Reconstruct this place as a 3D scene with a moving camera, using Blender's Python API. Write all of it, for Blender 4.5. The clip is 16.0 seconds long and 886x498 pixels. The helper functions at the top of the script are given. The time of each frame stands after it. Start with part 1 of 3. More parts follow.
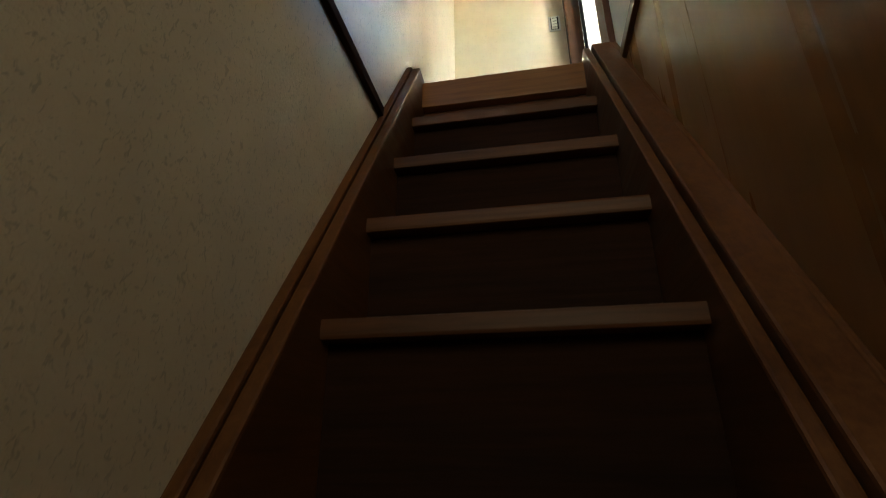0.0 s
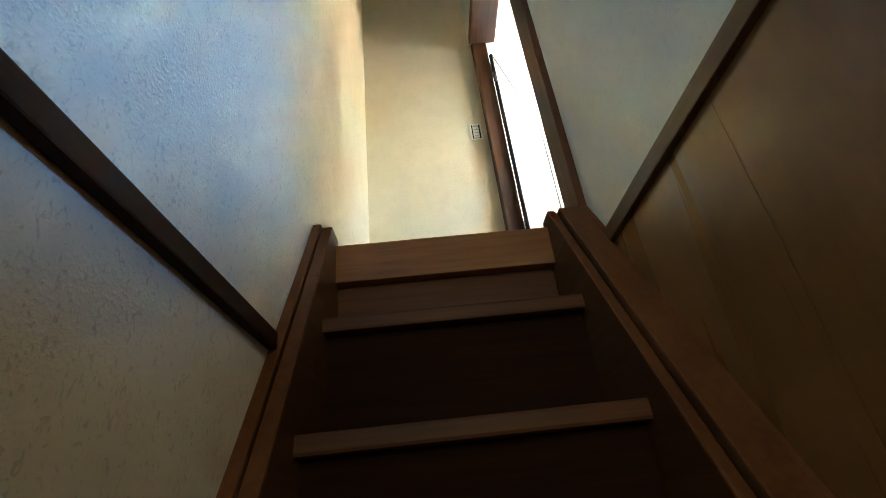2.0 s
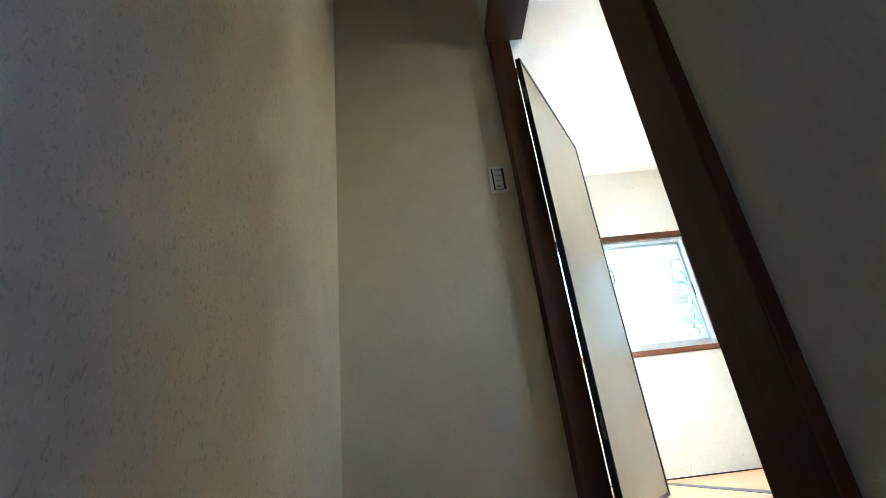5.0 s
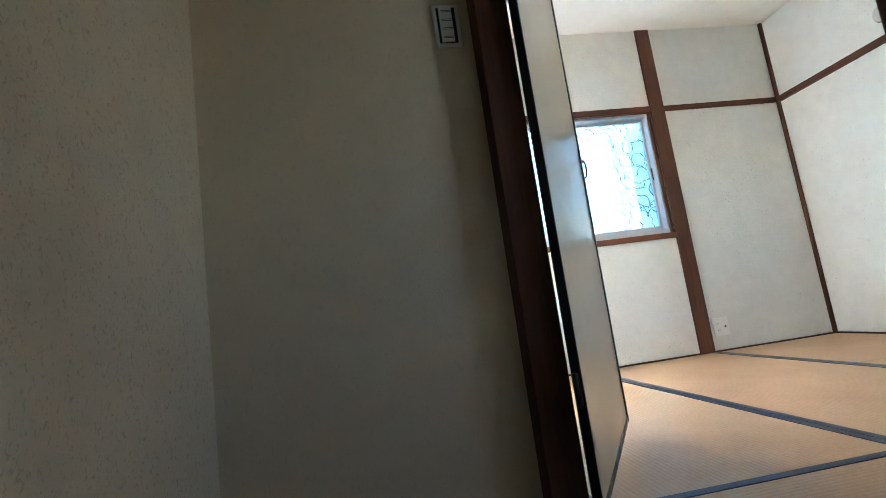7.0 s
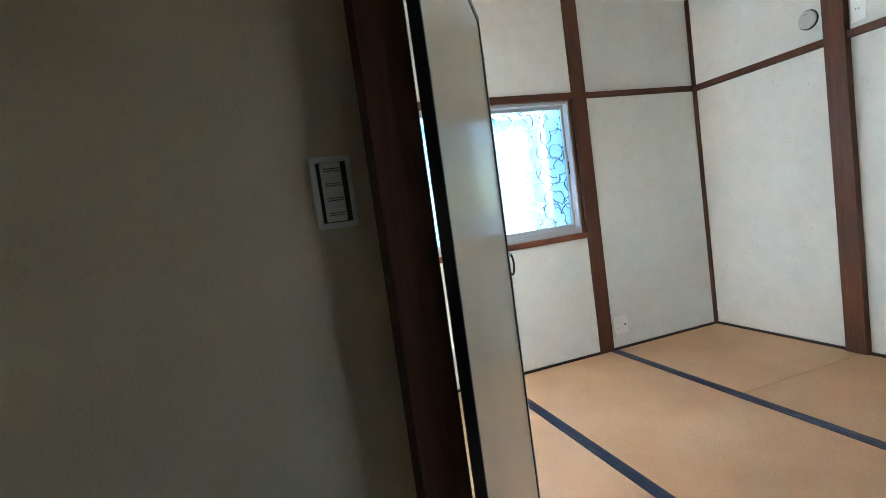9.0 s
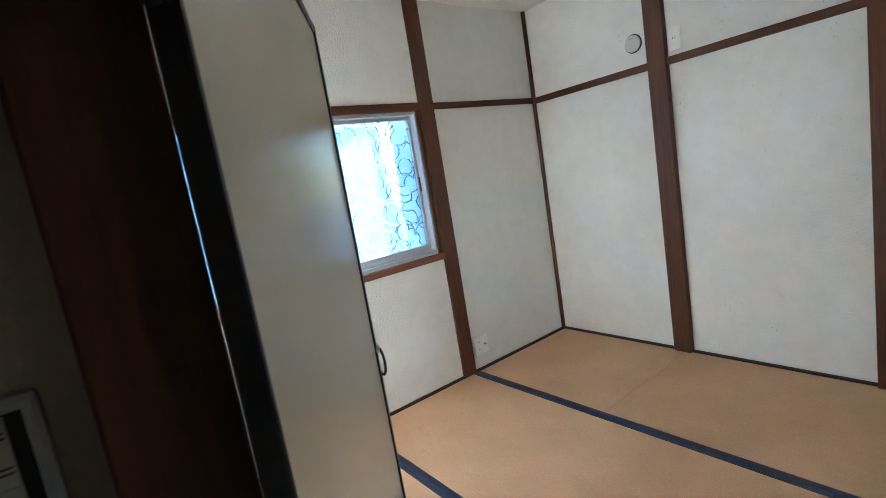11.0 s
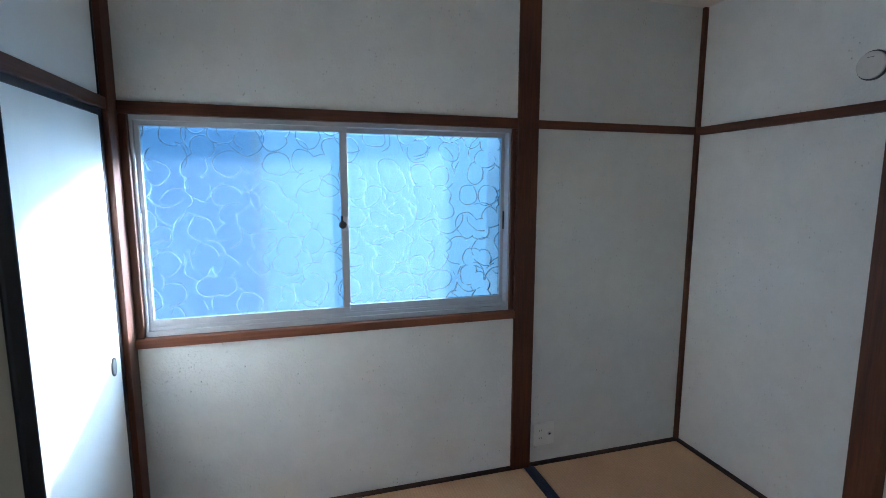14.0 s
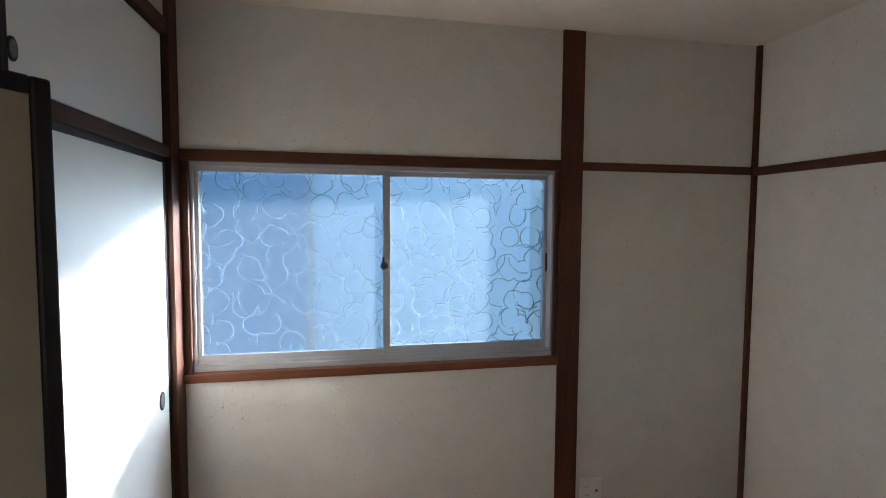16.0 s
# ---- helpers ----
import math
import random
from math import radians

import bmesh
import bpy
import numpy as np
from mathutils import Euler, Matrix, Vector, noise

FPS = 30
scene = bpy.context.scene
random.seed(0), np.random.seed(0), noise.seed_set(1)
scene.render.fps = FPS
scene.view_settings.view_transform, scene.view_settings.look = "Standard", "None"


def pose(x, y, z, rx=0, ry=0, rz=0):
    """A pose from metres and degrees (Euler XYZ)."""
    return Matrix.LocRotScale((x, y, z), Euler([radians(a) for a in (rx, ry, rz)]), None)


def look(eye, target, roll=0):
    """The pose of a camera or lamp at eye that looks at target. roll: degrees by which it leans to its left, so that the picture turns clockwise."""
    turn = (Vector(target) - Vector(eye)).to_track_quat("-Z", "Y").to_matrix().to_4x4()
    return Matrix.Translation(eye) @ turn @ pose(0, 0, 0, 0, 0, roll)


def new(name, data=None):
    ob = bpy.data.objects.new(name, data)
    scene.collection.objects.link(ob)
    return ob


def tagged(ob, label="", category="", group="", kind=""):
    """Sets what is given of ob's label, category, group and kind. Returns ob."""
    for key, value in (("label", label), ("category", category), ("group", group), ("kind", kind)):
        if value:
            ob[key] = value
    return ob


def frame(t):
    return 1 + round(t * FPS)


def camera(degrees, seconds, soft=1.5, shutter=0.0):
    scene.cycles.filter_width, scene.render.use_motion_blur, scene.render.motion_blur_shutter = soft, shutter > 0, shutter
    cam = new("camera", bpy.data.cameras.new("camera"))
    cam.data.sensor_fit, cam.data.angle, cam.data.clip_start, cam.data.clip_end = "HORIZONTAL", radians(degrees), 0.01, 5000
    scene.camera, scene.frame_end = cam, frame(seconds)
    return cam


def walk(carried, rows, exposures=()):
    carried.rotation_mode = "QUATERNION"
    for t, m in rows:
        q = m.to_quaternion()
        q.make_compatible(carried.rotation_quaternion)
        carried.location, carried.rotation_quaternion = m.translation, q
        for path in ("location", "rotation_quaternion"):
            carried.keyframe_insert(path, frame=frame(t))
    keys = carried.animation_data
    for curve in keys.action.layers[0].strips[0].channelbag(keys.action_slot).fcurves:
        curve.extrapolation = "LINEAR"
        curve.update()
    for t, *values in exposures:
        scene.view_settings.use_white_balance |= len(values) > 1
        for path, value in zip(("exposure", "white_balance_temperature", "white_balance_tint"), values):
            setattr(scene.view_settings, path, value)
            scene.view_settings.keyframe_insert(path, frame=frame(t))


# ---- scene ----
cam = camera(86.0, 16.0, soft=0.8, shutter=0.15)

PATH = [
    (0, pose(0.3027, -1.1692, -1.0526, 111.685, 0.15, 10.598)),
    (0.5, pose(0.2672, -1.1255, -0.8884, 115.09, 2.79, 6.799)),
    (1, pose(0.2551, -1.0791, -0.7697, 116.668, 5.028, 4.424)),
    (1.5, pose(0.2142, -1.0152, -0.6206, 118.318, 5.43, 2.711)),
    (2, pose(0.2162, -0.9534, -0.5558, 118.308, 5.795, 0.23)),
    (2.5, pose(0.2733, -0.8407, -0.5012, 120.062, 7.597, 1.735)),
    (3, pose(0.2706, -0.7261, -0.3496, 120.519, 8.463, 3.339)),
    (3.3, pose(0.2734, -0.679, -0.2899, 120.326, 7.009, 3.418)),
    (3.5, pose(0.2624, -0.6324, -0.2337, 120.32, 6.837, 3.114)),
    (3.7, pose(0.2446, -0.5867, -0.1678, 119.984, 6.29, 1.841)),
    (5.8, pose(0.2726, -0.3169, 0.3566, 109.907, 6.743, -2.959)),
    (6, pose(0.2934, -0.2393, 0.3227, 108.617, 6.97, -4.56)),
    (6.5, pose(0.3391, -0.1406, 0.4151, 102.877, 7.383, -6.514)),
    (7, pose(0.3274, -0.0548, 0.4829, 98.102, 7.719, -7.176)),
    (7.5, pose(0.3445, 0.0088, 0.5889, 95.231, 6.261, -10.454)),
    (8, pose(0.3957, 0.084, 0.632, 91.866, 6.869, -13.632)),
    (8.2, pose(0.4149, 0.1097, 0.7454, 89.402, 7.18, -14.557)),
    (10.3, pose(0.5636, 0.4614, 1.2424, 82.75, 9.865, -29.836)),
    (10.5, pose(0.5772, 0.4936, 1.2318, 82.5, 10.652, -32.38)),
    (11, pose(0.6368, 0.5846, 1.3152, 81.412, 9.36, -37.991)),
    (11.5, pose(0.8037, 0.657, 1.396, 79.084, 7.712, -43.238)),
    (12, pose(1.0607, 0.7633, 1.4043, 78.982, 5.289, -40.778)),
    (12.5, pose(1.2571, 0.8356, 1.4385, 80.261, 2.908, -35.983)),
    (13, pose(1.3285, 0.8834, 1.4728, 81.896, 1.546, -30.273)),
    (13.5, pose(1.3973, 0.8598, 1.474, 83.282, -0.055, -22.119)),
    (14, pose(1.4238, 0.8604, 1.4649, 82.383, -0.1, -16.295)),
    (14.5, pose(1.4258, 0.8589, 1.4668, 81.117, 0.09, -13.038)),
    (15, pose(1.4362, 0.8549, 1.4646, 81.161, -0.192, -11.48)),
    (15.5, pose(1.4301, 0.8592, 1.465, 82.169, -0.319, -10.997)),
    (16, pose(1.4624, 0.8669, 1.4943, 86.608, -0.352, -10.418)),
]
# seconds, stops, kelvin, tint
EXPOSURES = [
    (0.0, 7.05, 6400, 7), (0.5, 6.93, 6300, 5), (1.5, 6.93, 6350, 4), (2.5, 7.05, 6500, 6), (3.5, 6.55, 6400, 5),
    (5.8, 4.1, 5750, 12), (7.0, 3.78, 5800, 13), (8.2, 3.5, 5800, 13),
    (10.5, 3.37, 5850, 13), (11.5, 2.97, 5600, 17), (12.5, 2.26, 5350, 17), (13.5, 2.1, 5300, 15),
    (14.5, 1.95, 5350, 19), (15.0, 1.9, 5350, 20), (15.5, 1.83, 5600, 19), (16.0, 1.69, 6700, 25),
]
walk(cam, PATH, EXPOSURES)

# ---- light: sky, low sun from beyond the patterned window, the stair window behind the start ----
SUN_DIR = Vector((1.0, 0.85, 0.30)).normalized()
world = bpy.data.worlds.new("sky")
scene.world = world
world.use_nodes = True
wn = world.node_tree
sky = wn.nodes.new("ShaderNodeTexSky")
sky.sky_type = "NISHITA"
sky.sun_disc = False
sky.sun_elevation = math.asin(SUN_DIR.z)
sky.sun_rotation = math.atan2(SUN_DIR.x, SUN_DIR.y)
wn.links.new(sky.outputs[0], wn.nodes["Background"].inputs[0])
wn.nodes["Background"].inputs[1].default_value = 0.105

sun_data = bpy.data.lights.new("sun", "SUN")
sun_data.energy = 5.0
sun_data.angle = radians(5)
sun_data.color = (1.0, 0.965, 0.90)
sun = new("sun", sun_data)
sun.matrix_world = look(SUN_DIR * 12, (0, 0, 0))

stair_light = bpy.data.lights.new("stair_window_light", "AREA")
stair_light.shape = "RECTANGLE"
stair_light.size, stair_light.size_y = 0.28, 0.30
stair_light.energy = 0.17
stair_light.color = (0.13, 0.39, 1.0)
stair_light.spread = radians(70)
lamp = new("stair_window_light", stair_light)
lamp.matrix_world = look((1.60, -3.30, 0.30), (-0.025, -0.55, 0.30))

# Unseen lamp added in mid-stairwell; stands for dim light from behind the start.
stair_fill = bpy.data.lights.new("stair_fill", "AREA")
stair_fill.shape = "RECTANGLE"
stair_fill.size, stair_fill.size_y = 0.3, 0.9
stair_fill.energy = 0.036
stair_fill.spread = radians(125)
stair_fill.color = (0.92, 0.84, 0.58)
stair_fill_lamp = new("stair_fill", stair_fill)
stair_fill_lamp.matrix_world = look((0.44, -2.60, 0.10), (0.22, -0.60, -0.30))

# Fill lamp added in an unseen south opening to lift the room.
room_light = bpy.data.lights.new("room_fill_light", "AREA")
room_light.shape = "RECTANGLE"
room_light.size, room_light.size_y = 1.36, 0.86
room_light.energy = 0.1
room_light.color = (0.74, 0.87, 1.0)
south = new("room_fill_light", room_light)
south.matrix_world = look((2.45, 0.02, 1.30), (2.45, 1.0, 1.25))

# ---- plan ----
XL, XR = -0.025, 0.605          # stairwell faces
YS = 0.99                       # end wall of the landing
W, E, N, S = 0.74, 3.475, 2.99, 0.08   # tatami room
CEIL, KAMOI = 2.381, 1.735
LAND = -0.012


# ---- materials ----
def shader(name):
    m = bpy.data.materials.new(name)
    m.use_nodes = True
    t = m.node_tree
    return m, t, t.nodes["Principled BSDF"]


def add(t, kind, **values):
    n = t.nodes.new(kind)
    for k, v in values.items():
        n.inputs[k.replace("_", " ")].default_value = v
    return n


def coords(t, scale=(1, 1, 1), rotation=(0, 0, 0)):
    c = t.nodes.new("ShaderNodeTexCoord")
    m = t.nodes.new("ShaderNodeMapping")
    m.inputs["Scale"].default_value = scale
    m.inputs["Rotation"].default_value = rotation
    t.links.new(c.outputs["Object"], m.inputs["Vector"])
    return m.outputs["Vector"]


def ramp(t, source, stops):
    r = t.nodes.new("ShaderNodeValToRGB")
    while len(r.color_ramp.elements) < len(stops):
        r.color_ramp.elements.new(0.5)
    for e, (p, c) in zip(r.color_ramp.elements, stops):
        e.position, e.color = p, (*c, 1)
    t.links.new(source, r.inputs["Fac"])
    return r.outputs["Color"]


def mixed(t, fac, a, b, mode="MIX"):
    m = t.nodes.new("ShaderNodeMix")
    m.data_type, m.blend_type = "RGBA", mode
    for value, socket in ((fac, m.inputs[0]), (a, m.inputs[6]), (b, m.inputs[7])):
        if isinstance(value, (int, float)):
            socket.default_value = value
        elif isinstance(value, tuple):
            socket.default_value = (*value, 1)
        else:
            t.links.new(value, socket)
    return m.outputs[2]


def bump(t, p, heights):
    """Chain of (height output, strength, metres) into the normal."""
    last = None
    for h, strength, metres in heights:
        b = add(t, "ShaderNodeBump", Strength=strength, Distance=metres)
        t.links.new(h, b.inputs["Height"])
        if last:
            t.links.new(last, b.inputs["Normal"])
        last = b.outputs["Normal"]
    t.links.new(last, p.inputs["Normal"])


def plaster(name, light, dark, relief=0.0012, specks=0.35, lumpy=70.0, pit=(34.0, 0.07, 0.14), gate_at=(0.50, 0.60), raised=-0.8, lumpiness=0.45, crumbs=0.0):
    """Trowelled plaster: broad tone, grain, lumps, and flecks that stand out (raised > 0) or are sunk."""
    m, t, p = shader(name)
    v = coords(t)
    big = add(t, "ShaderNodeTexNoise", Scale=1.7, Detail=4.0, Roughness=0.6)
    grain = add(t, "ShaderNodeTexNoise", Scale=150.0, Detail=3.0, Roughness=0.6)
    lump = add(t, "ShaderNodeTexNoise", Scale=lumpy, Detail=2.0, Roughness=0.5)
    flecks = add(t, "ShaderNodeTexVoronoi", Scale=pit[0])
    gate = add(t, "ShaderNodeTexNoise", Scale=6.0, Detail=2.0)
    for n in (big, grain, lump, gate):
        t.links.new(v, n.inputs["Vector"])
    t.links.new(coords(t, (1, 1, 0.5), (0.5, 0.4, 0)), flecks.inputs["Vector"])
    c = ramp(t, big.outputs["Fac"], [(0.3, dark), (0.7, light)])
    mid = add(t, "ShaderNodeTexNoise", Scale=11.0, Detail=5.0, Roughness=0.65)
    t.links.new(v, mid.inputs["Vector"])
    c = mixed(t, 1.0, c, ramp(t, mid.outputs["Fac"], [(0.3, (0.955, 0.95, 0.945)), (0.65, (1.015, 1.015, 1.015))]), "MULTIPLY")
    pits = ramp(t, flecks.outputs["Distance"], [(pit[1], (1, 1, 1)), (pit[2], (0, 0, 0))])
    gates = ramp(t, gate.outputs["Fac"], [(gate_at[0], (0, 0, 0)), (gate_at[1], (1, 1, 1))])
    marks = mixed(t, 1.0, pits, gates, "MULTIPLY")
    if crumbs:
        chip = add(t, "ShaderNodeTexNoise", Scale=crumbs, Detail=2.0, Roughness=0.55, Distortion=1.3)
        t.links.new(coords(t, (1, 1, 0.6), (0.5, 0.4, 0)), chip.inputs["Vector"])
        marks = ramp(t, chip.outputs["Fac"], [(0.585, (0, 0, 0)), (0.66, (1, 1, 1))])
    f = t.nodes.new("ShaderNodeMath")
    f.operation = "MULTIPLY"
    f.inputs[1].default_value = specks
    t.links.new(marks, f.inputs[0])
    c = mixed(t, f.outputs[0], c, (0.30, 0.25, 0.18))
    t.links.new(c, p.inputs["Base Color"])
    p.inputs["Roughness"].default_value = 0.92
    p.inputs["Specular IOR Level"].default_value = 0.2
    lumps = ramp(t, lump.outputs["Fac"], [(0.48, (0, 0, 0)), (0.62, (1, 1, 1))])
    bump(t, p, [(lumps, lumpiness, relief), (grain.outputs["Fac"], 0.5, relief * 0.5), (marks, raised, relief * 1.6)])
    return m


def wood(name, light, dark, grain="z", rough=0.45, fine=90.0, gloss=0.5):
    m, t, p = shader(name)
    s = {"x": (0.05, 1, 1), "y": (1, 0.05, 1), "z": (1, 1, 0.05)}[grain]
    v = coords(t, s)
    a = add(t, "ShaderNodeTexNoise", Scale=fine, Detail=5.0, Roughness=0.65, Distortion=0.4)
    b = add(t, "ShaderNodeTexNoise", Scale=14.0, Detail=3.0, Roughness=0.55, Distortion=0.8)
    w = add(t, "ShaderNodeTexNoise", Scale=2.3, Detail=3.0)
    for n in (a, b):
        t.links.new(v, n.inputs["Vector"])
    t.links.new(coords(t), w.inputs["Vector"])
    f = mixed(t, 0.45, a.outputs["Fac"], b.outputs["Fac"])
    c = ramp(t, f, [(0.36, dark), (0.62, light)])
    worn = ramp(t, w.outputs["Fac"], [(0.35, (0.75, 0.75, 0.75)), (0.7, (1.12, 1.1, 1.08))])
    t.links.new(mixed(t, 1.0, c, worn, "MULTIPLY"), p.inputs["Base Color"])
    r = ramp(t, b.outputs["Fac"], [(0.3, (rough - 0.1,) * 3), (0.7, (rough + 0.12,) * 3)])
    t.links.new(r, p.inputs["Roughness"])
    p.inputs["Specular IOR Level"].default_value = gloss
    bump(t, p, [(a.outputs["Fac"], 0.35, 0.0006)])
    return m


def paint(name, colour, rough=0.4, metal=0.0, wear=0.08, scale=18.0, relief=0.0002):
    m, t, p = shader(name)
    n = add(t, "ShaderNodeTexNoise", Scale=scale, Detail=4.0, Roughness=0.6)
    fine = add(t, "ShaderNodeTexNoise", Scale=260.0, Detail=2.0)
    v = coords(t)
    for q in (n, fine):
        t.links.new(v, q.inputs["Vector"])
    lo = tuple(c * (1 - wear) for c in colour)
    hi = tuple(min(1, c * (1 + wear)) for c in colour)
    t.links.new(ramp(t, n.outputs["Fac"], [(0.3, lo), (0.7, hi)]), p.inputs["Base Color"])
    t.links.new(ramp(t, n.outputs["Fac"], [(0.3, (rough * 0.85,) * 3), (0.7, (min(1, rough * 1.15),) * 3)]), p.inputs["Roughness"])
    p.inputs["Metallic"].default_value = metal
    bump(t, p, [(fine.outputs["Fac"], 0.3, relief)])
    return m


def rush():
    """Woven rush: ridges along the mat's length (local y), rush across it."""
    m, t, p = shader("tatami_rush")
    v = coords(t)
    ridge = add(t, "ShaderNodeTexWave", Scale=21.0, Distortion=0.35, Detail=1.0)
    ridge.inputs["Detail Scale"].default_value = 3.0
    ridge.bands_direction = "X"
    blade = add(t, "ShaderNodeTexNoise", Scale=60.0, Detail=3.0, Roughness=0.6)
    big = add(t, "ShaderNodeTexNoise", Scale=2.2, Detail=4.0, Roughness=0.6)
    t.links.new(v, ridge.inputs["Vector"])
    t.links.new(coords(t, (0.8, 9, 1)), blade.inputs["Vector"])
    t.links.new(v, big.inputs["Vector"])
    c = ramp(t, big.outputs["Fac"], [(0.3, (0.53, 0.31, 0.162)), (0.7, (0.64, 0.385, 0.215))])
    streak = ramp(t, blade.outputs["Fac"], [(0.3, (0.80, 0.78, 0.74)), (0.7, (1.1, 1.1, 1.08))])
    c = mixed(t, 1.0, c, streak, "MULTIPLY")
    groove = ramp(t, ridge.outputs["Fac"], [(0.0, (0.93, 0.92, 0.90)), (0.45, (1, 1, 1))])
    t.links.new(mixed(t, 1.0, c, groove, "MULTIPLY"), p.inputs["Base Color"])
    p.inputs["Roughness"].default_value = 0.62
    bump(t, p, [(ridge.outputs["Fac"], 0.5, 0.0013), (blade.outputs["Fac"], 0.4, 0.0005)])
    return m


def cloth(name, colour):
    m, t, p = shader(name)
    v = coords(t)
    n = add(t, "ShaderNodeTexNoise", Scale=30.0, Detail=4.0)
    w = add(t, "ShaderNodeTexChecker", Scale=900.0)
    t.links.new(v, n.inputs["Vector"])
    t.links.new(v, w.inputs["Vector"])
    c = ramp(t, n.outputs["Fac"], [(0.3, tuple(q * 0.8 for q in colour)), (0.7, tuple(q * 1.25 for q in colour))])
    t.links.new(c, p.inputs["Base Color"])
    p.inputs["Roughness"].default_value = 0.42
    bump(t, p, [(w.outputs["Fac"], 0.3, 0.0003)])
    return m


def patterned_glass():
    """Figured glass pressed with loose rings and arcs."""
    m, t, p = shader("figured_glass")
    c = t.nodes.new("ShaderNodeTexCoord")
    sep = t.nodes.new("ShaderNodeSeparateXYZ")
    t.links.new(c.outputs["Object"], sep.inputs[0])
    flat = t.nodes.new("ShaderNodeCombineXYZ")
    t.links.new(sep.outputs["X"], flat.inputs["X"])
    t.links.new(sep.outputs["Z"], flat.inputs["Y"])
    bend = add(t, "ShaderNodeTexNoise", Scale=9.0, Detail=1.0)
    t.links.new(flat.outputs[0], bend.inputs["Vector"])
    warp = t.nodes.new("ShaderNodeVectorMath")
    warp.operation = "MULTIPLY_ADD"
    warp.inputs[1].default_value = (0.05, 0.05, 0.0)
    t.links.new(bend.outputs["Color"], warp.inputs[0])
    t.links.new(flat.outputs[0], warp.inputs[2])
    rings = []
    for scale, radius, width, shift in ((9.2, 0.46, 0.040, 0.0), (6.1, 0.45, 0.026, 3.7)):
        v = t.nodes.new("ShaderNodeTexVoronoi")
        v.voronoi_dimensions = "2D"
        v.inputs["Scale"].default_value = scale
        v.inputs["Randomness"].default_value = 0.85
        o = t.nodes.new("ShaderNodeVectorMath")
        o.operation = "ADD"
        o.inputs[1].default_value = (shift, shift * 1.7, 0)
        t.links.new(warp.outputs[0], o.inputs[0])
        t.links.new(o.outputs[0], v.inputs["Vector"])
        rings.append(ramp(t, v.outputs["Distance"], [(radius - width, (0, 0, 0)), (radius, (1, 1, 1)), (radius + width, (0, 0, 0))]))
    broken = add(t, "ShaderNodeTexNoise", Scale=8.5, Detail=2.0)
    t.links.new(flat.outputs[0], broken.inputs["Vector"])
    whole = mixed(t, 1.0, rings[0], ramp(t, broken.outputs["Fac"], [(0.36, (0.2,) * 3), (0.46, (1, 1, 1))]), "MULTIPLY")
    part = mixed(t, 1.0, rings[1], ramp(t, broken.outputs["Fac"], [(0.47, (1, 1, 1)), (0.55, (0, 0, 0))]), "MULTIPLY")
    both = mixed(t, 1.0, whole, part, "LIGHTEN")
    ripple = add(t, "ShaderNodeTexNoise", Scale=22.0, Detail=2.0)
    t.links.new(flat.outputs[0], ripple.inputs["Vector"])
    glass = add(t, "ShaderNodeBsdfGlass", Roughness=0.14, IOR=1.35)
    glass.inputs["Color"].default_value = (0.64, 0.85, 1.0, 1)
    haze = t.nodes.new("ShaderNodeBsdfTranslucent")
    haze.inputs["Color"].default_value = (0.62, 0.83, 1.0, 1)
    last = None
    for h, s, d in ((both, 1.0, 0.009), (ripple.outputs["Fac"], 0.25, 0.004)):
        b = add(t, "ShaderNodeBump", Strength=s, Distance=d)
        t.links.new(h, b.inputs["Height"])
        if last:
            t.links.new(last, b.inputs["Normal"])
        last = b.outputs["Normal"]
    t.links.new(last, glass.inputs["Normal"])
    t.links.new(last, haze.inputs["Normal"])
    mix = t.nodes.new("ShaderNodeMixShader")
    t.links.new(ramp(t, both, [(0.25, (0.032,) * 3), (0.95, (0.09,) * 3)]), mix.inputs[0])
    t.links.new(glass.outputs[0], mix.inputs[1])
    t.links.new(haze.outputs[0], mix.inputs[2])
    t.links.new(mix.outputs[0], t.nodes["Material Output"].inputs["Surface"])
    return m


def door_paper():
    """Vinyl-faced cream paper: even sheen, faint broad stains and a fine weave."""
    m, t, p = shader("cream_door_paper")
    v = coords(t)
    broad = add(t, "ShaderNodeTexNoise", Scale=2.4, Detail=4.0, Roughness=0.55)
    weave = add(t, "ShaderNodeTexNoise", Scale=420.0, Detail=1.0)
    for n in (broad, weave):
        t.links.new(v, n.inputs["Vector"])
    t.links.new(ramp(t, broad.outputs["Fac"], [(0.3, (0.46, 0.41, 0.315)), (0.7, (0.495, 0.44, 0.34))]), p.inputs["Base Color"])
    p.inputs["Roughness"].default_value = 0.22
    p.inputs["Specular IOR Level"].default_value = 0.32
    bump(t, p, [(weave.outputs["Fac"], 0.15, 0.0002)])
    return m


def awning():
    """Milky plastic sheet that lets daylight glow through."""
    m, t, p = shader("awning_sheet")
    n = add(t, "ShaderNodeTexNoise", Scale=5.0, Detail=3.0)
    t.links.new(coords(t), n.inputs["Vector"])
    c = ramp(t, n.outputs["Fac"], [(0.3, (0.72, 0.80, 0.86)), (0.7, (0.80, 0.88, 0.93))])
    thin = t.nodes.new("ShaderNodeBsdfTranslucent")
    t.links.new(c, thin.inputs["Color"])
    t.links.new(c, p.inputs["Base Color"])
    p.inputs["Roughness"].default_value = 0.4
    mix = t.nodes.new("ShaderNodeMixShader")
    mix.inputs[0].default_value = 0.85
    t.links.new(p.outputs[0], mix.inputs[1])
    t.links.new(thin.outputs[0], mix.inputs[2])
    t.links.new(mix.outputs[0], t.nodes["Material Output"].inputs["Surface"])
    return m


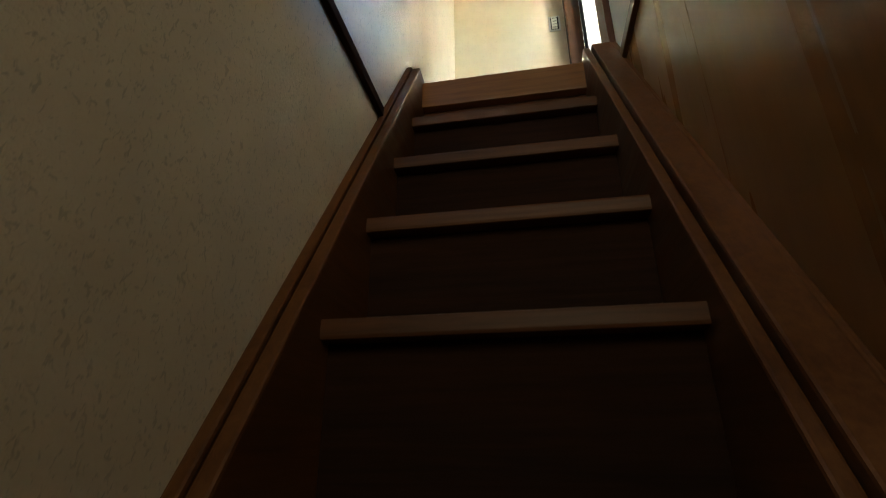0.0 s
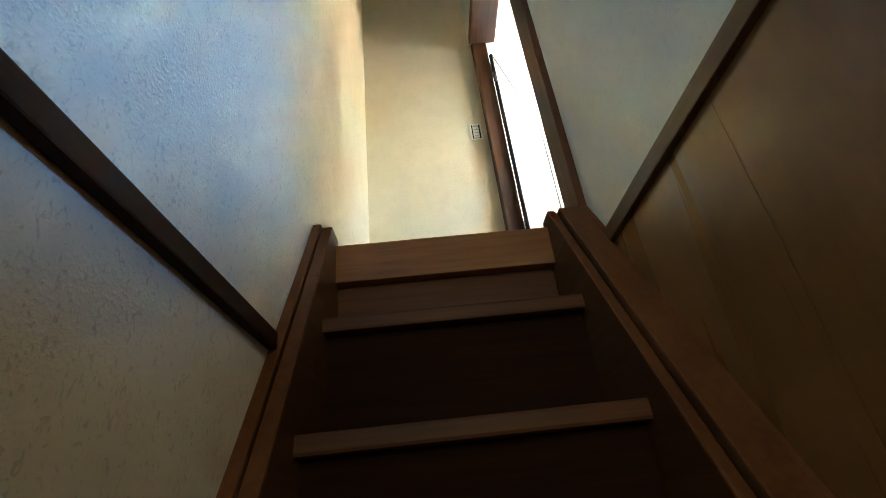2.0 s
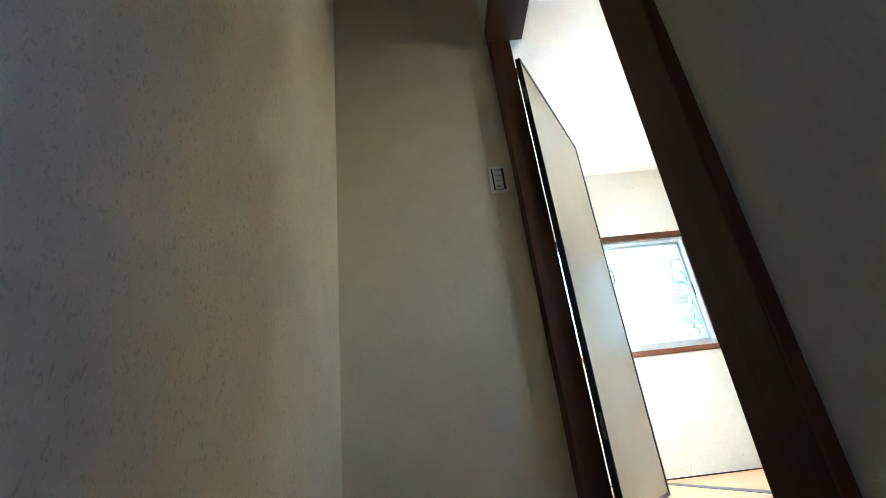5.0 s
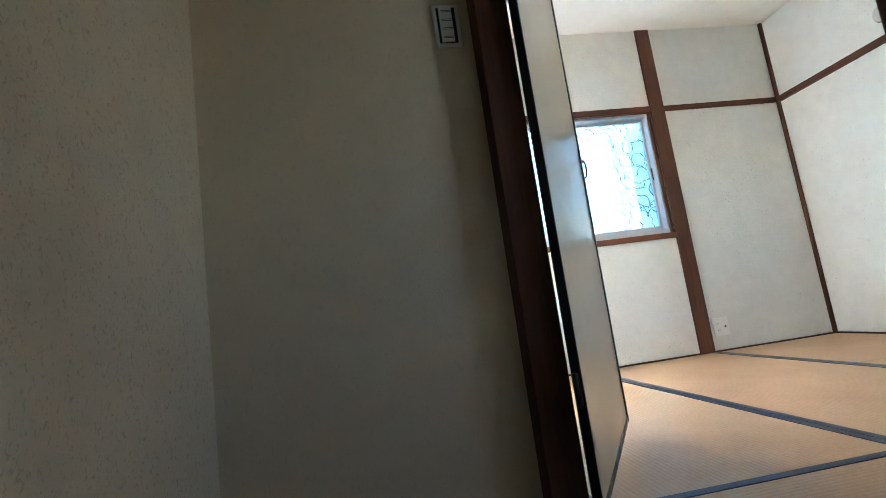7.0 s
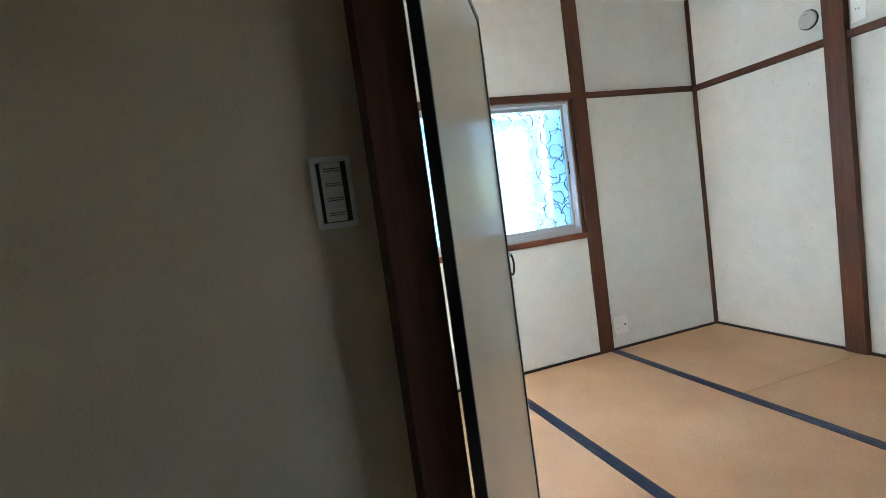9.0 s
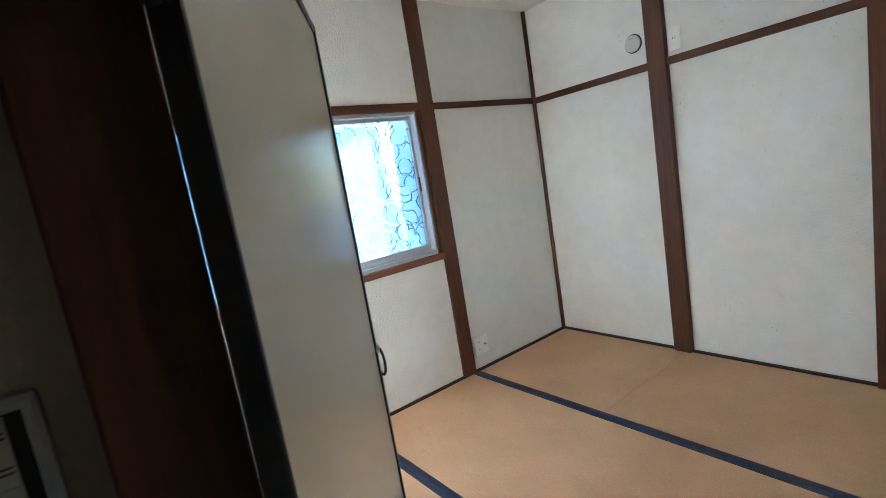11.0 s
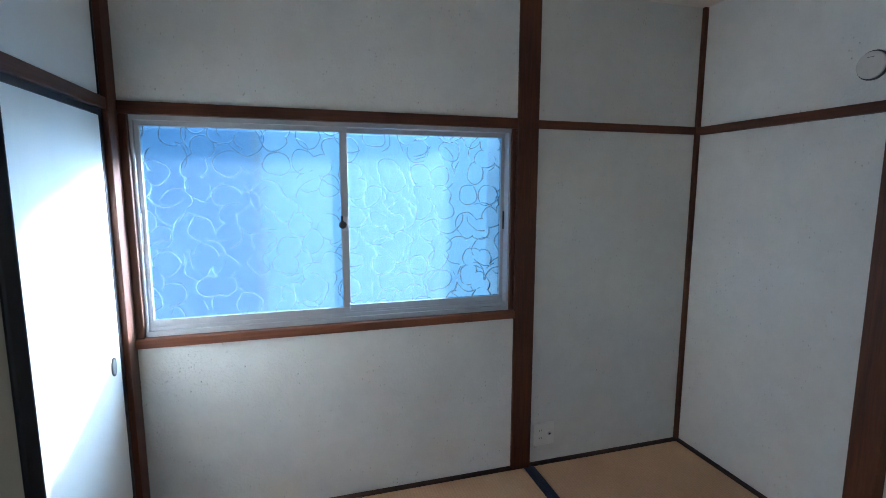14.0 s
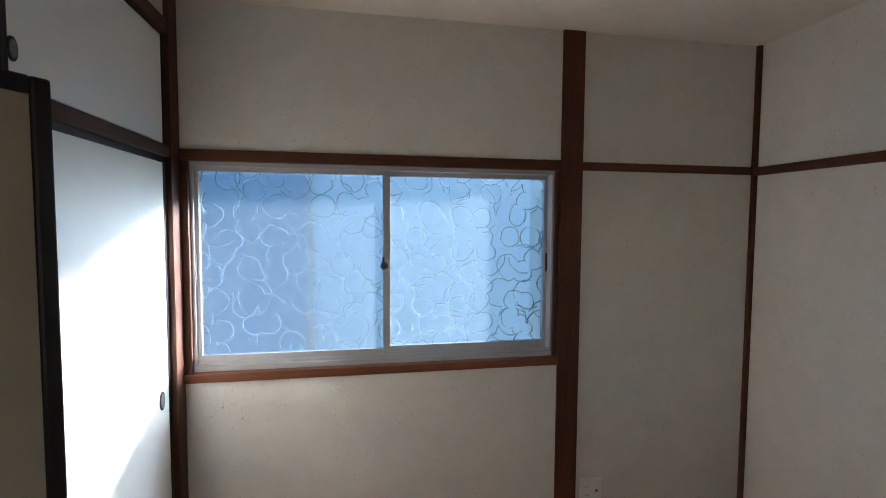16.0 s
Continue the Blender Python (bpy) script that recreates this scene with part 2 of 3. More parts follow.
PLASTER = plaster("room_plaster", (0.76, 0.745, 0.685), (0.70, 0.685, 0.625), 0.0015, 0.36, 80.0, (55.0, 0.06, 0.17), (0.46, 0.60), 1.2)
STAIR_PLASTER = plaster("stair_plaster", (0.80, 0.685, 0.505), (0.73, 0.62, 0.45), 0.0024, 0.12, 200.0, raised=-0.9, lumpiness=0.22, crumbs=125.0)
PITTED_PLASTER = plaster("pitted_stair_plaster", (0.80, 0.685, 0.505), (0.73, 0.62, 0.45), 0.0034, 0.36, 200.0, raised=-0.9, lumpiness=0.22, crumbs=150.0)
# Tone of the unseen south wall, darkened to hold back bounce onto the landing.
BOUNCE_TONE = plaster("bounce_toned_plaster", (0.60, 0.545, 0.45), (0.54, 0.49, 0.40))
CEILING = plaster("ceiling_board", (0.82, 0.76, 0.67), (0.78, 0.72, 0.63), 0.0005, 0.05)
POST_Z = wood("post_wood", (0.122, 0.042, 0.015), (0.058, 0.020, 0.008), "z", 0.55, 90.0, 0.35)
RAIL_X = wood("rail_wood_across", (0.122, 0.042, 0.015), (0.058, 0.020, 0.008), "x", 0.55, 90.0, 0.35)
RAIL_Y = wood("rail_wood_along", (0.122, 0.042, 0.015), (0.058, 0.020, 0.008), "y", 0.55, 90.0, 0.35)
SILL = wood("sill_wood", (0.22, 0.075, 0.032), (0.12, 0.040, 0.017), "x", 0.45, 90.0, 0.35)
STAIR_X = wood("tread_wood", (0.128, 0.046, 0.015), (0.068, 0.024, 0.008), "x", 0.5, 90.0, 0.25)
NOSING = wood("landing_edge_wood", (0.35, 0.136, 0.034), (0.21, 0.077, 0.020), "x", 0.45, 90.0, 0.4)
STAIR_Y = wood("stringer_wood", (0.165, 0.064, 0.020), (0.088, 0.032, 0.011), "y", 0.45, 90.0, 0.2)
# Trim brown twice: lightened for the lit right side, darkened for the shaded left.
TRIM_LIT = wood("lit_trim_wood", (0.20, 0.088, 0.032), (0.11, 0.046, 0.016), "y", 0.45, 90.0, 0.3)
TRIM_SHADED = wood("shaded_trim_wood", (0.052, 0.019, 0.007), (0.026, 0.009, 0.004), "y", 0.65, 90.0, 0.1)
STRIP_X = wood("base_strip_across", (0.055, 0.024, 0.012), (0.028, 0.012, 0.007), "x", 0.55, 90.0, 0.3)
STRIP_Y = wood("base_strip_along", (0.040, 0.018, 0.010), (0.020, 0.009, 0.006), "y", 0.55, 90.0, 0.3)
# Recess shade below the treads is put into this near-black riser colour.
RISER_SHADED = wood("shaded_riser_wood", (0.034, 0.014, 0.007), (0.016, 0.007, 0.004), "x", 0.8, 90.0, 0.08)
PANEL = wood("plywood_panel", (0.31, 0.130, 0.030), (0.25, 0.102, 0.023), "z", 0.30, 40.0, 0.5)
RUSH = rush()
NAVY = cloth("navy_border", (0.009, 0.016, 0.046))
BLACK = paint("black_lacquer", (0.010, 0.010, 0.012), 0.38)
CREAM = door_paper()
WHITE_PAPER = paint("closet_door_paper", (0.80, 0.78, 0.71), 0.5, 0, 0.03, 3.0, 0.0003)
ALU = paint("aluminium", (0.44, 0.45, 0.46), 0.45, 0.4, 0.05)
STEEL = paint("steel", (0.55, 0.55, 0.55), 0.28, 1.0, 0.05)
IRON = paint("dark_iron", (0.05, 0.045, 0.04), 0.5, 0.8, 0.2)
PLASTIC = paint("ivory_plastic", (0.80, 0.78, 0.72), 0.35, 0, 0.03)
GREY = paint("grey_cover", (0.54, 0.51, 0.46), 0.5, 0, 0.06)
PULL = paint("pull_cup_metal", (0.16, 0.15, 0.14), 0.45, 0.3, 0.15)
DARK = paint("dark_slot", (0.015, 0.014, 0.013), 0.6)
LEATHER = paint("black_cord", (0.02, 0.018, 0.018), 0.5)
GLASS = patterned_glass()
AWNING = awning()
# Blue of the daylight outside is put into this stucco colour.
SKY_STUCCO = plaster("sky_tinted_stucco", (0.60, 0.76, 0.86), (0.55, 0.71, 0.82), 0.003, 0.1)
# Dimmer light through the left glass is put into this blue-grey.
DIM_PATCH = paint("dim_view_patch", (0.29, 0.43, 0.58), 0.5, 0, 0.1)
ROOF = paint("roof_slate", (0.10, 0.11, 0.13), 0.7, 0, 0.2)
SOIL = paint("bare_ground", (0.14, 0.12, 0.10), 0.95, 0, 0.3, 3.0)


# ---- building blocks ----
def put_box(bm, a, b, bevel=0.0):
    r = bmesh.ops.create_cube(bm, size=1)
    for v in r["verts"]:
        v.co = Vector([a[i] + (v.co[i] + 0.5) * (b[i] - a[i]) for i in range(3)])
    if bevel:
        edges = list({e for v in r["verts"] for e in v.link_edges})
        bmesh.ops.bevel(bm, geom=edges, offset=bevel, segments=2, profile=0.6, affect="EDGES")


def finish(bm, name, material, smooth=False):
    bmesh.ops.recalc_face_normals(bm, faces=bm.faces)
    me = bpy.data.meshes.new(name)
    bm.to_mesh(me)
    bm.free()
    me.materials.append(material)
    if smooth:
        for f in me.polygons:
            f.use_smooth = True
    return new(name, me)


def block(name, a, b, material, bevel=0.002):
    bm = bmesh.new()
    put_box(bm, a, b, bevel)
    return finish(bm, name, material)


def blocks(name, pairs, material, bevel=0.0):
    bm = bmesh.new()
    for a, b in pairs:
        put_box(bm, a, b, bevel)
    return finish(bm, name, material)


def prism(name, outline, lo, hi, material, axis="x", bevel=0.002):
    """An outline in (y, z) pushed from x = lo to x = hi."""
    bm = bmesh.new()
    low = [bm.verts.new((lo, p, q)) for p, q in outline]
    high = [bm.verts.new((hi, p, q)) for p, q in outline]
    bm.faces.new(low)
    bm.faces.new(high)
    n = len(outline)
    for i in range(n):
        bm.faces.new((low[i], low[(i + 1) % n], high[(i + 1) % n], high[i]))
    bmesh.ops.recalc_face_normals(bm, faces=bm.faces)
    if bevel:
        bmesh.ops.bevel(bm, geom=list(bm.edges), offset=bevel, segments=2, profile=0.6, affect="EDGES")
    return finish(bm, name, material)


def disc(name, centre, radius, depth, axis, material, bevel=0.003, squash=1.0, segments=40):
    bm = bmesh.new()
    r = bmesh.ops.create_cone(bm, cap_ends=True, segments=segments, radius1=radius, radius2=radius, depth=depth)
    bmesh.ops.bevel(bm, geom=[e for e in bm.edges if len([f for f in e.link_faces if len(f.verts) > 4]) == 1], offset=bevel, segments=2, profile=0.6, affect="EDGES")
    turn = {"x": Matrix.Rotation(radians(90), 4, "Y"), "y": Matrix.Rotation(radians(90), 4, "X"), "z": Matrix.Identity(4)}[axis]
    for v in bm.verts:
        co = turn @ v.co
        if axis == "x":
            co.y *= squash
        elif axis == "y":
            co.x *= squash
        v.co = co + Vector(centre)
    return finish(bm, name, material)


def tube(name, points, radius, material, closed=False):
    """A round bar along a line of points."""
    bm = bmesh.new()
    ps = [Vector(p) for p in points]
    rings = []
    n = len(ps)
    for i, p in enumerate(ps):
        a = ps[(i - 1) % n] if closed or i else ps[0]
        b = ps[(i + 1) % n] if closed or i < n - 1 else ps[-1]
        d = (b - a).normalized()
        u = d.orthogonal().normalized() if not rings else (prev - d * prev.dot(d)).normalized()
        prev = u
        w = d.cross(u)
        rings.append([bm.verts.new(p + radius * (math.cos(k * math.tau / 8) * u + math.sin(k * math.tau / 8) * w)) for k in range(8)])
    for i in range(n if closed else n - 1):
        r, q = rings[i], rings[(i + 1) % n]
        for k in range(8):
            bm.faces.new((r[k], r[(k + 1) % 8], q[(k + 1) % 8], q[k]))
    if not closed:
        bm.faces.new(rings[0])
        bm.faces.new(rings[-1])
    return finish(bm, name, material, True)


def empty(name, at):
    ob = new(name)
    ob.location = at
    ob.empty_display_size = 0.1
    return ob


def under(parent, *children):
    bpy.context.view_layer.update()
    inverse = parent.matrix_world.inverted()
    for c in children:
        c.parent = parent
        c.matrix_parent_inverse = inverse
    return parent


def fixed(ob, label, category):
    return tagged(ob, label, category, kind="structure")


# ---- shell of the house ----
WALL = "wall"
fixed(blocks("wall_north", [
    ((W - 0.09, N, -0.15), (0.757, N + 0.12, 2.55)),
    ((0.757, N, -0.15), (2.415, N + 0.12, 0.812)),
    ((0.757, N, KAMOI + 0.040), (2.415, N + 0.12, 2.55)),
    ((2.415, N, -0.15), (E + 0.12, N + 0.12, 2.55)),
], PLASTER), "off-white rough plaster wall around the window", WALL)
fixed(block("wall_east", (E, S - 0.1, -0.15), (E + 0.12, N, 2.55), PLASTER, 0), "off-white rough plaster wall between brown posts", WALL)
# Wall out of view; its opening is added for the fill lamp.
fixed(blocks("wall_south", [
    ((W, S - 0.12, -0.15), (1.75, S, 2.55)),
    ((1.75, S - 0.12, -0.15), (3.15, S, 0.85)),
    ((1.75, S - 0.12, 1.75), (3.15, S, 2.55)),
    ((3.15, S - 0.12, -0.15), (E, S, 2.55)),
], BOUNCE_TONE), "unseen plaster wall toned down to cut bounce light, with an added opening", WALL)
fixed(blocks("wall_west", [
    ((W - 0.03, 1.06, 2.26), (W, 2.90, 2.55)),
    ((W - 0.135, -0.03, 1.85), (W, 1.06, 2.55)),
    ], PLASTER), "off-white plaster over the closet and the doorway", WALL)
fixed(block("ceiling", (W, S, CEIL), (E, N, CEIL + 0.03), CEILING, 0), "off-white boarded ceiling of the tatami room", "ceiling")
fixed(blocks("subfloor", [((W - 0.10, S - 0.1, -0.2), (E + 0.12, N + 0.12, -0.056))], STAIR_Y), "dark board floor under the mats", "floor")

# closet behind the sliding doors
fixed(blocks("closet_wall", [
    ((0.0, YS + 0.06, -0.15), (0.05, N, 2.55)),
    ((0.05, N - 0.03, -0.15), (W - 0.09, N + 0.12, 2.55)),
], STAIR_PLASTER), "plain plaster inside of the closet", WALL)

# stairwell and landing
fixed(block("wall_stair_left", (XL - 0.12, -3.0, -3.0), (XL, YS + 0.07, 2.55), PITTED_PLASTER, 0), "cream pitted plaster wall along the stairs", WALL)
fixed(block("wall_landing_end", (XL, YS, -0.4), (0.62, YS + 0.07, 2.55), STAIR_PLASTER, 0), "cream plaster wall at the end of the landing", WALL)
# Opening behind the start is unseen; its sloped edge shapes the blue patch.
fixed(prism("wall_stair_right", [(-3.0, -3.0), (-0.03, -3.0), (-0.03, 2.55), (-1.384, 2.55), (-1.384, 0.086), (-1.70, -0.10), (-3.0, -0.10)], XR, W, STAIR_PLASTER, bevel=0),
      "cream plaster wall above the wood panelling of the stairs", WALL)
fixed(blocks("wall_stair_right_upper", [((XR, -2.30, 1.30), (W, -1.386, 2.55)), ((XR, -3.0, -0.098), (W, -2.302, 2.55))], STAIR_PLASTER), "cream plaster wall beside the stair window", WALL)
fixed(block("wall_stair_back", (XL, -3.1, -3.0), (XR, -3.0, 2.55), STAIR_PLASTER, 0), "plain cream plaster wall at the foot of the stairs", WALL)
fixed(blocks("ceiling_landing", [((XL, -3.0, 2.40), (XR, YS, 2.43))], CEILING), "plain ceiling over the stairs", "ceiling")
fixed(block("roof_slab", (XL - 0.12, -3.1, 2.55), (E + 0.12, N + 0.12, 2.65), ROOF, 0), "dark roof over the house", "roof")
fixed(block("floor_ground", (XL, -3.0, -2.95), (XR, 0.2, -2.90), STAIR_Y, 0), "dark wooden floor at the foot of the stairs", "floor")
# Enclosure added out of view so only the stair lamp reaches the opening.
fixed(blocks("lamp_enclosure", [
    ((W, -4.05, -0.70), (2.20, -1.20, -0.60)), ((W, -4.05, 1.70), (2.20, -1.20, 1.80)),
    ((W, -4.05, -0.60), (2.20, -3.95, 1.70)), ((W + 0.002, -1.32, -0.60), (2.20, -1.20, 1.70)),
    ((2.10, -3.95, -0.60), (2.20, -1.32, 1.70)), ((W - 0.12, -3.95, -0.60), (W - 0.02, -3.10, 1.70))], ROOF), "unseen dark box that keeps sky light off the stair opening", WALL)

# landing boards
for k in range(6):
    y0 = 0.03 + k * 0.16
    block("floor_board", (XL, y0, LAND - 0.03), (0.62, y0 + 0.157, LAND), STAIR_X, 0.001)
landing = fixed(block("landing_floor", (XL, 0.03, LAND - 0.09), (0.62, YS, LAND - 0.031), STAIR_X, 0), "dark wooden board floor of the landing", "floor")
under(landing, *[o for o in scene.objects if o.name.startswith("floor_board")])

# ---- staircase ----
stairs = empty("staircase", (0.27, -0.9, -2.9))
parts = [block("landing_nosing", (0.018, 0.0, -0.105), (0.518, 0.033, LAND + 0.001), NOSING, 0.004)]
y, z = -0.117, -0.228
fronts = []
for k in range(12):
    fronts.append((y, z))
    y -= 0.151 if k < 4 else 0.146
    z -= 0.224
for k, (y, z) in enumerate(fronts):
    back = 0.05 if k == 0 else fronts[k - 1][0] + 0.05
    parts.append(block("tread", (0.012, y, z - 0.030), (0.522, back, z), STAIR_X, 0.006))
    top = -0.105 if k == 0 else fronts[k - 1][1] - 0.030
    # Only the top riser keeps tread brown; the rest carry painted shade.
    parts.append(block("riser", (0.012, back - 0.018, z), (0.522, back - 0.004, top + 0.002), STAIR_X if k == 0 else RISER_SHADED, 0.0))
SL = 1.55


def stringer(top_y, top_z, offset, depth, lo, hi, end=0.03):
    """A sloping side board: its top edge passes (top_y, top_z) less the offset, cut level at the landing."""
    y1 = top_y - offset / SL
    foot = -1.72
    dz = SL * (foot - y1)
    return prism("stringer", [(end, top_z), (y1, top_z), (foot, top_z + dz), (foot, top_z + dz - depth), (end, -depth * 0.55)], lo, hi, STAIR_Y, bevel=0.004)


parts += [
    stringer(-0.030, 0.032, 0.0, 0.45, XL, -0.006),
    stringer(-0.022, 0.018, 0.022, 0.45, -0.003, 0.021),
    stringer(-0.012, 0.016, 0.020, 0.45, 0.512, 0.532),
    stringer(-0.045, 0.010, 0.0, 0.45, 0.534, 0.588),
    stringer(-0.045, 0.014, -0.012, 0.45, 0.589, XR),
]
under(stairs, *parts)
tagged(stairs, "steep dark-brown wooden staircase with housed treads between stringers", "staircase")

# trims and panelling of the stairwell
fixed(block("trim_left", (XL, -3.0, -0.329), (XL + 0.014, -0.262, -0.302), TRIM_SHADED, 0.003), "brown wooden trim along the plaster, darkened as its shaded underside", "trim")
fixed(block("trim_right", (XR - 0.020, -3.0, -0.134), (XR, -0.128, -0.101), TRIM_LIT, 0.003), "brown wooden trim over the panelling, lightened as its lit face", "trim")
wain = empty("panelling", (XR, -1.5, -3.0))
boards = []
edges = [-0.130, -0.510, -1.11, -1.71, -2.31, -2.95]
for y1, y0 in zip(edges, edges[1:]):
    boards.append(block("panel", (XR - 0.007, y0 + 0.0004, -2.9), (XR + 0.001, y1 - 0.0004, -0.133), PANEL, 0.001))
under(wain, *boards)
fixed(wain, "orange-brown plywood panelling with a worn gloss", "panelling")

# ---- doorway between landing and room ----
door_frame = empty("door_frame", (0.66, 0.5, 0.0))
under(door_frame,
      block("jamb", (0.586, -0.032, -0.09), (W + 0.012, 0.062, 1.845), POST_Z, 0.003),
      block("jamb", (0.620, 0.930, -0.09), (0.699, 1.065, 2.381), POST_Z, 0.003),
      block("stop", (0.732, 0.062, -0.09), (W + 0.012, 0.236, 1.845), POST_Z, 0.003),
      block("lintel", (0.602, 0.062, 1.792), (W + 0.010, 0.930, 1.852), RAIL_Y, 0.003),
      block("threshold", (0.600, 0.062, -0.09), (W + 0.006, 0.930, 0.004), RAIL_Y, 0.003))
fixed(door_frame, "dark red-brown wooden door frame", "door frame")

# ---- posts and rails of the room ----
fixed(block("post", (2.415, N - 0.012, -0.05), (2.524, N + 0.06, CEIL), POST_Z, 0.003), "red-brown wooden post beside the window", "post")
fixed(block("post", (W - 0.10, 2.90, -0.05), (0.757, N + 0.05, CEIL), POST_Z, 0.003), "dark-brown wooden corner post", "post")
for y0, y1 in ((1.977, 2.083), (1.006, 1.110)):
    fixed(block("post", (E - 0.045, y0, -0.05), (E + 0.05, y1, CEIL), POST_Z, 0.003), "red-brown wooden post set in the plaster", "post")
fixed(block("post", (E - 0.045, S - 0.02, -0.05), (E + 0.05, S + 0.07, CEIL), POST_Z, 0.003), "red-brown wooden corner post", "post")
fixed(block("corner_batten", (E - 0.024, N - 0.020, 0), (E, N, CEIL), POST_Z, 0.002), "slim dark-brown wooden corner batten", "trim")
fixed(block("rail", (2.524, N - 0.012, 1.737), (E - 0.024, N + 0.02, 1.777), RAIL_X, 0.002), "slim red-brown wooden rail on the plaster", "rail")
for y0, y1 in ((2.083, N - 0.020), (1.110, 1.977), (S + 0.07, 1.006)):
    fixed(block("rail", (E - 0.030, y0, 1.733), (E + 0.02, y1, 1.773), RAIL_Y, 0.002), "slim red-brown wooden rail on the plaster", "rail")
fixed(block("baseboard", (0.757, N - 0.026, -0.05), (2.415, N, 0.007), STRIP_X, 0.002), "slim dark-brown wooden strip between wall and mats", "baseboard")
fixed(block("baseboard", (2.524, N - 0.026, -0.05), (E, N, 0.007), STRIP_X, 0.002), "slim dark-brown wooden strip between wall and mats", "baseboard")
for y0, y1 in ((2.083, N - 0.026), (1.110, 1.977), (S, 1.006)):
    fixed(block("baseboard", (E - 0.024, y0, -0.05), (E, y1, 0.009), STRIP_Y, 0.002), "slim dark-brown wooden strip between wall and mats", "baseboard")

# ---- window ----
window = empty("window_1", (1.59, N, 0.81))
ALY = N + 0.015
wparts = [
    block("head", (0.757, N - 0.012, KAMOI), (2.415, N + 0.07, KAMOI + 0.047), RAIL_X, 0.003),
    block("sill", (0.752, N - 0.022, 0.808), (2.415, N + 0.06, 0.846), SILL, 0.004),
    block("side_lining", (0.757, N - 0.006, 0.846), (0.786, N + 0.07, KAMOI), POST_Z, 0.003),
    block("side_lining", (2.393, N + 0.004, 0.846), (2.415, N + 0.07, KAMOI), POST_Z, 0.003),
    blocks("track_frame", [
        ((0.786, ALY, 0.846), (2.393, ALY + 0.10, 0.868)),
        ((0.786, ALY + 0.012, 0.868), (2.393, ALY + 0.016, 0.884)),
        ((0.786, ALY + 0.052, 0.868), (2.393, ALY + 0.056, 0.884)),
        ((0.786, ALY, 1.716), (2.393, ALY + 0.10, KAMOI)),
        ((0.786, ALY + 0.002, 0.868), (0.798, ALY + 0.10, 1.716)),
        ((2.383, ALY + 0.002, 0.868), (2.393, ALY + 0.10, 1.716)),
    ], ALU, 0.001),
]


def sash(x0, x1, y, stile):
    s = empty("sash", ((x0 + x1) / 2, y, 0.88))
    pane = block("pane", (x0 + 0.015, y + 0.010, 0.900), (x1 - 0.015, y + 0.014, 1.705), GLASS, 0)
    pane.visible_shadow = False
    under(s, blocks("sash_frame", [
        ((x0, y, 0.872), (x1, y + 0.026, 0.910)),
        ((x0, y, 1.696), (x1, y + 0.026, 1.722)),
        ((x0, y, 0.910), (x0 + stile[0], y + 0.026, 1.696)),
        ((x1 - stile[1], y, 0.910), (x1, y + 0.026, 1.696)),
    ], ALU, 0.002), pane)
    return s


left = sash(0.796, 1.616, ALY + 0.020, (0.018, 0.032))
right = sash(1.606, 2.386, ALY + 0.056, (0.010, 0.020))
latch = empty("latch", (1.569, ALY + 0.01, 1.294))
under(latch,
      block("latch_plate", (1.590, ALY + 0.010, 1.262), (1.609, ALY + 0.020, 1.326), STEEL, 0.002),
      disc("latch_cam", (1.588, ALY + 0.006, 1.290), 0.017, 0.008, "y", IRON, 0.001),
      block("latch_lever", (1.580, ALY - 0.004, 1.288), (1.590, ALY + 0.006, 1.330), IRON, 0.002))
wparts += [left, right, latch,
           block("hood", (0.70, N + 0.12, KAMOI + 0.005), (2.46, 3.53, KAMOI + 0.012), AWNING, 0.003),
           block("side_fin", (2.400, N + 0.12, 0.79), (2.424, 3.34, KAMOI + 0.004), PLASTIC, 0.003),
           block("pull_strip", (0.797, ALY + 0.012, 1.22), (0.803, ALY + 0.020, 1.36), STEEL, 0.001),
           block("pull_strip", (2.377, ALY + 0.050, 1.25), (2.384, ALY + 0.060, 1.34), IRON, 0.001)]
under(window, *wparts)
fixed(window, "aluminium sliding window with figured ring-pattern glass", "window")

# ---- closet sliding doors on the west side ----
fixed(block("closet_head_rail", (W - 0.09, 1.065, KAMOI), (W + 0.012, 2.90, KAMOI + 0.043), RAIL_Y, 0.003), "red-brown grooved wooden head rail over the closet", "rail")
fixed(block("closet_upper_rail", (W - 0.09, 1.065, 2.205), (W + 0.012, 2.90, 2.260), RAIL_Y, 0.003), "dark-brown wooden rail over the upper closet", "rail")
fixed(block("closet_threshold", (W - 0.09, 1.065, -0.05), (W + 0.008, 2.90, 0.006), RAIL_Y, 0.002), "brown wooden sliding-door threshold", "threshold")


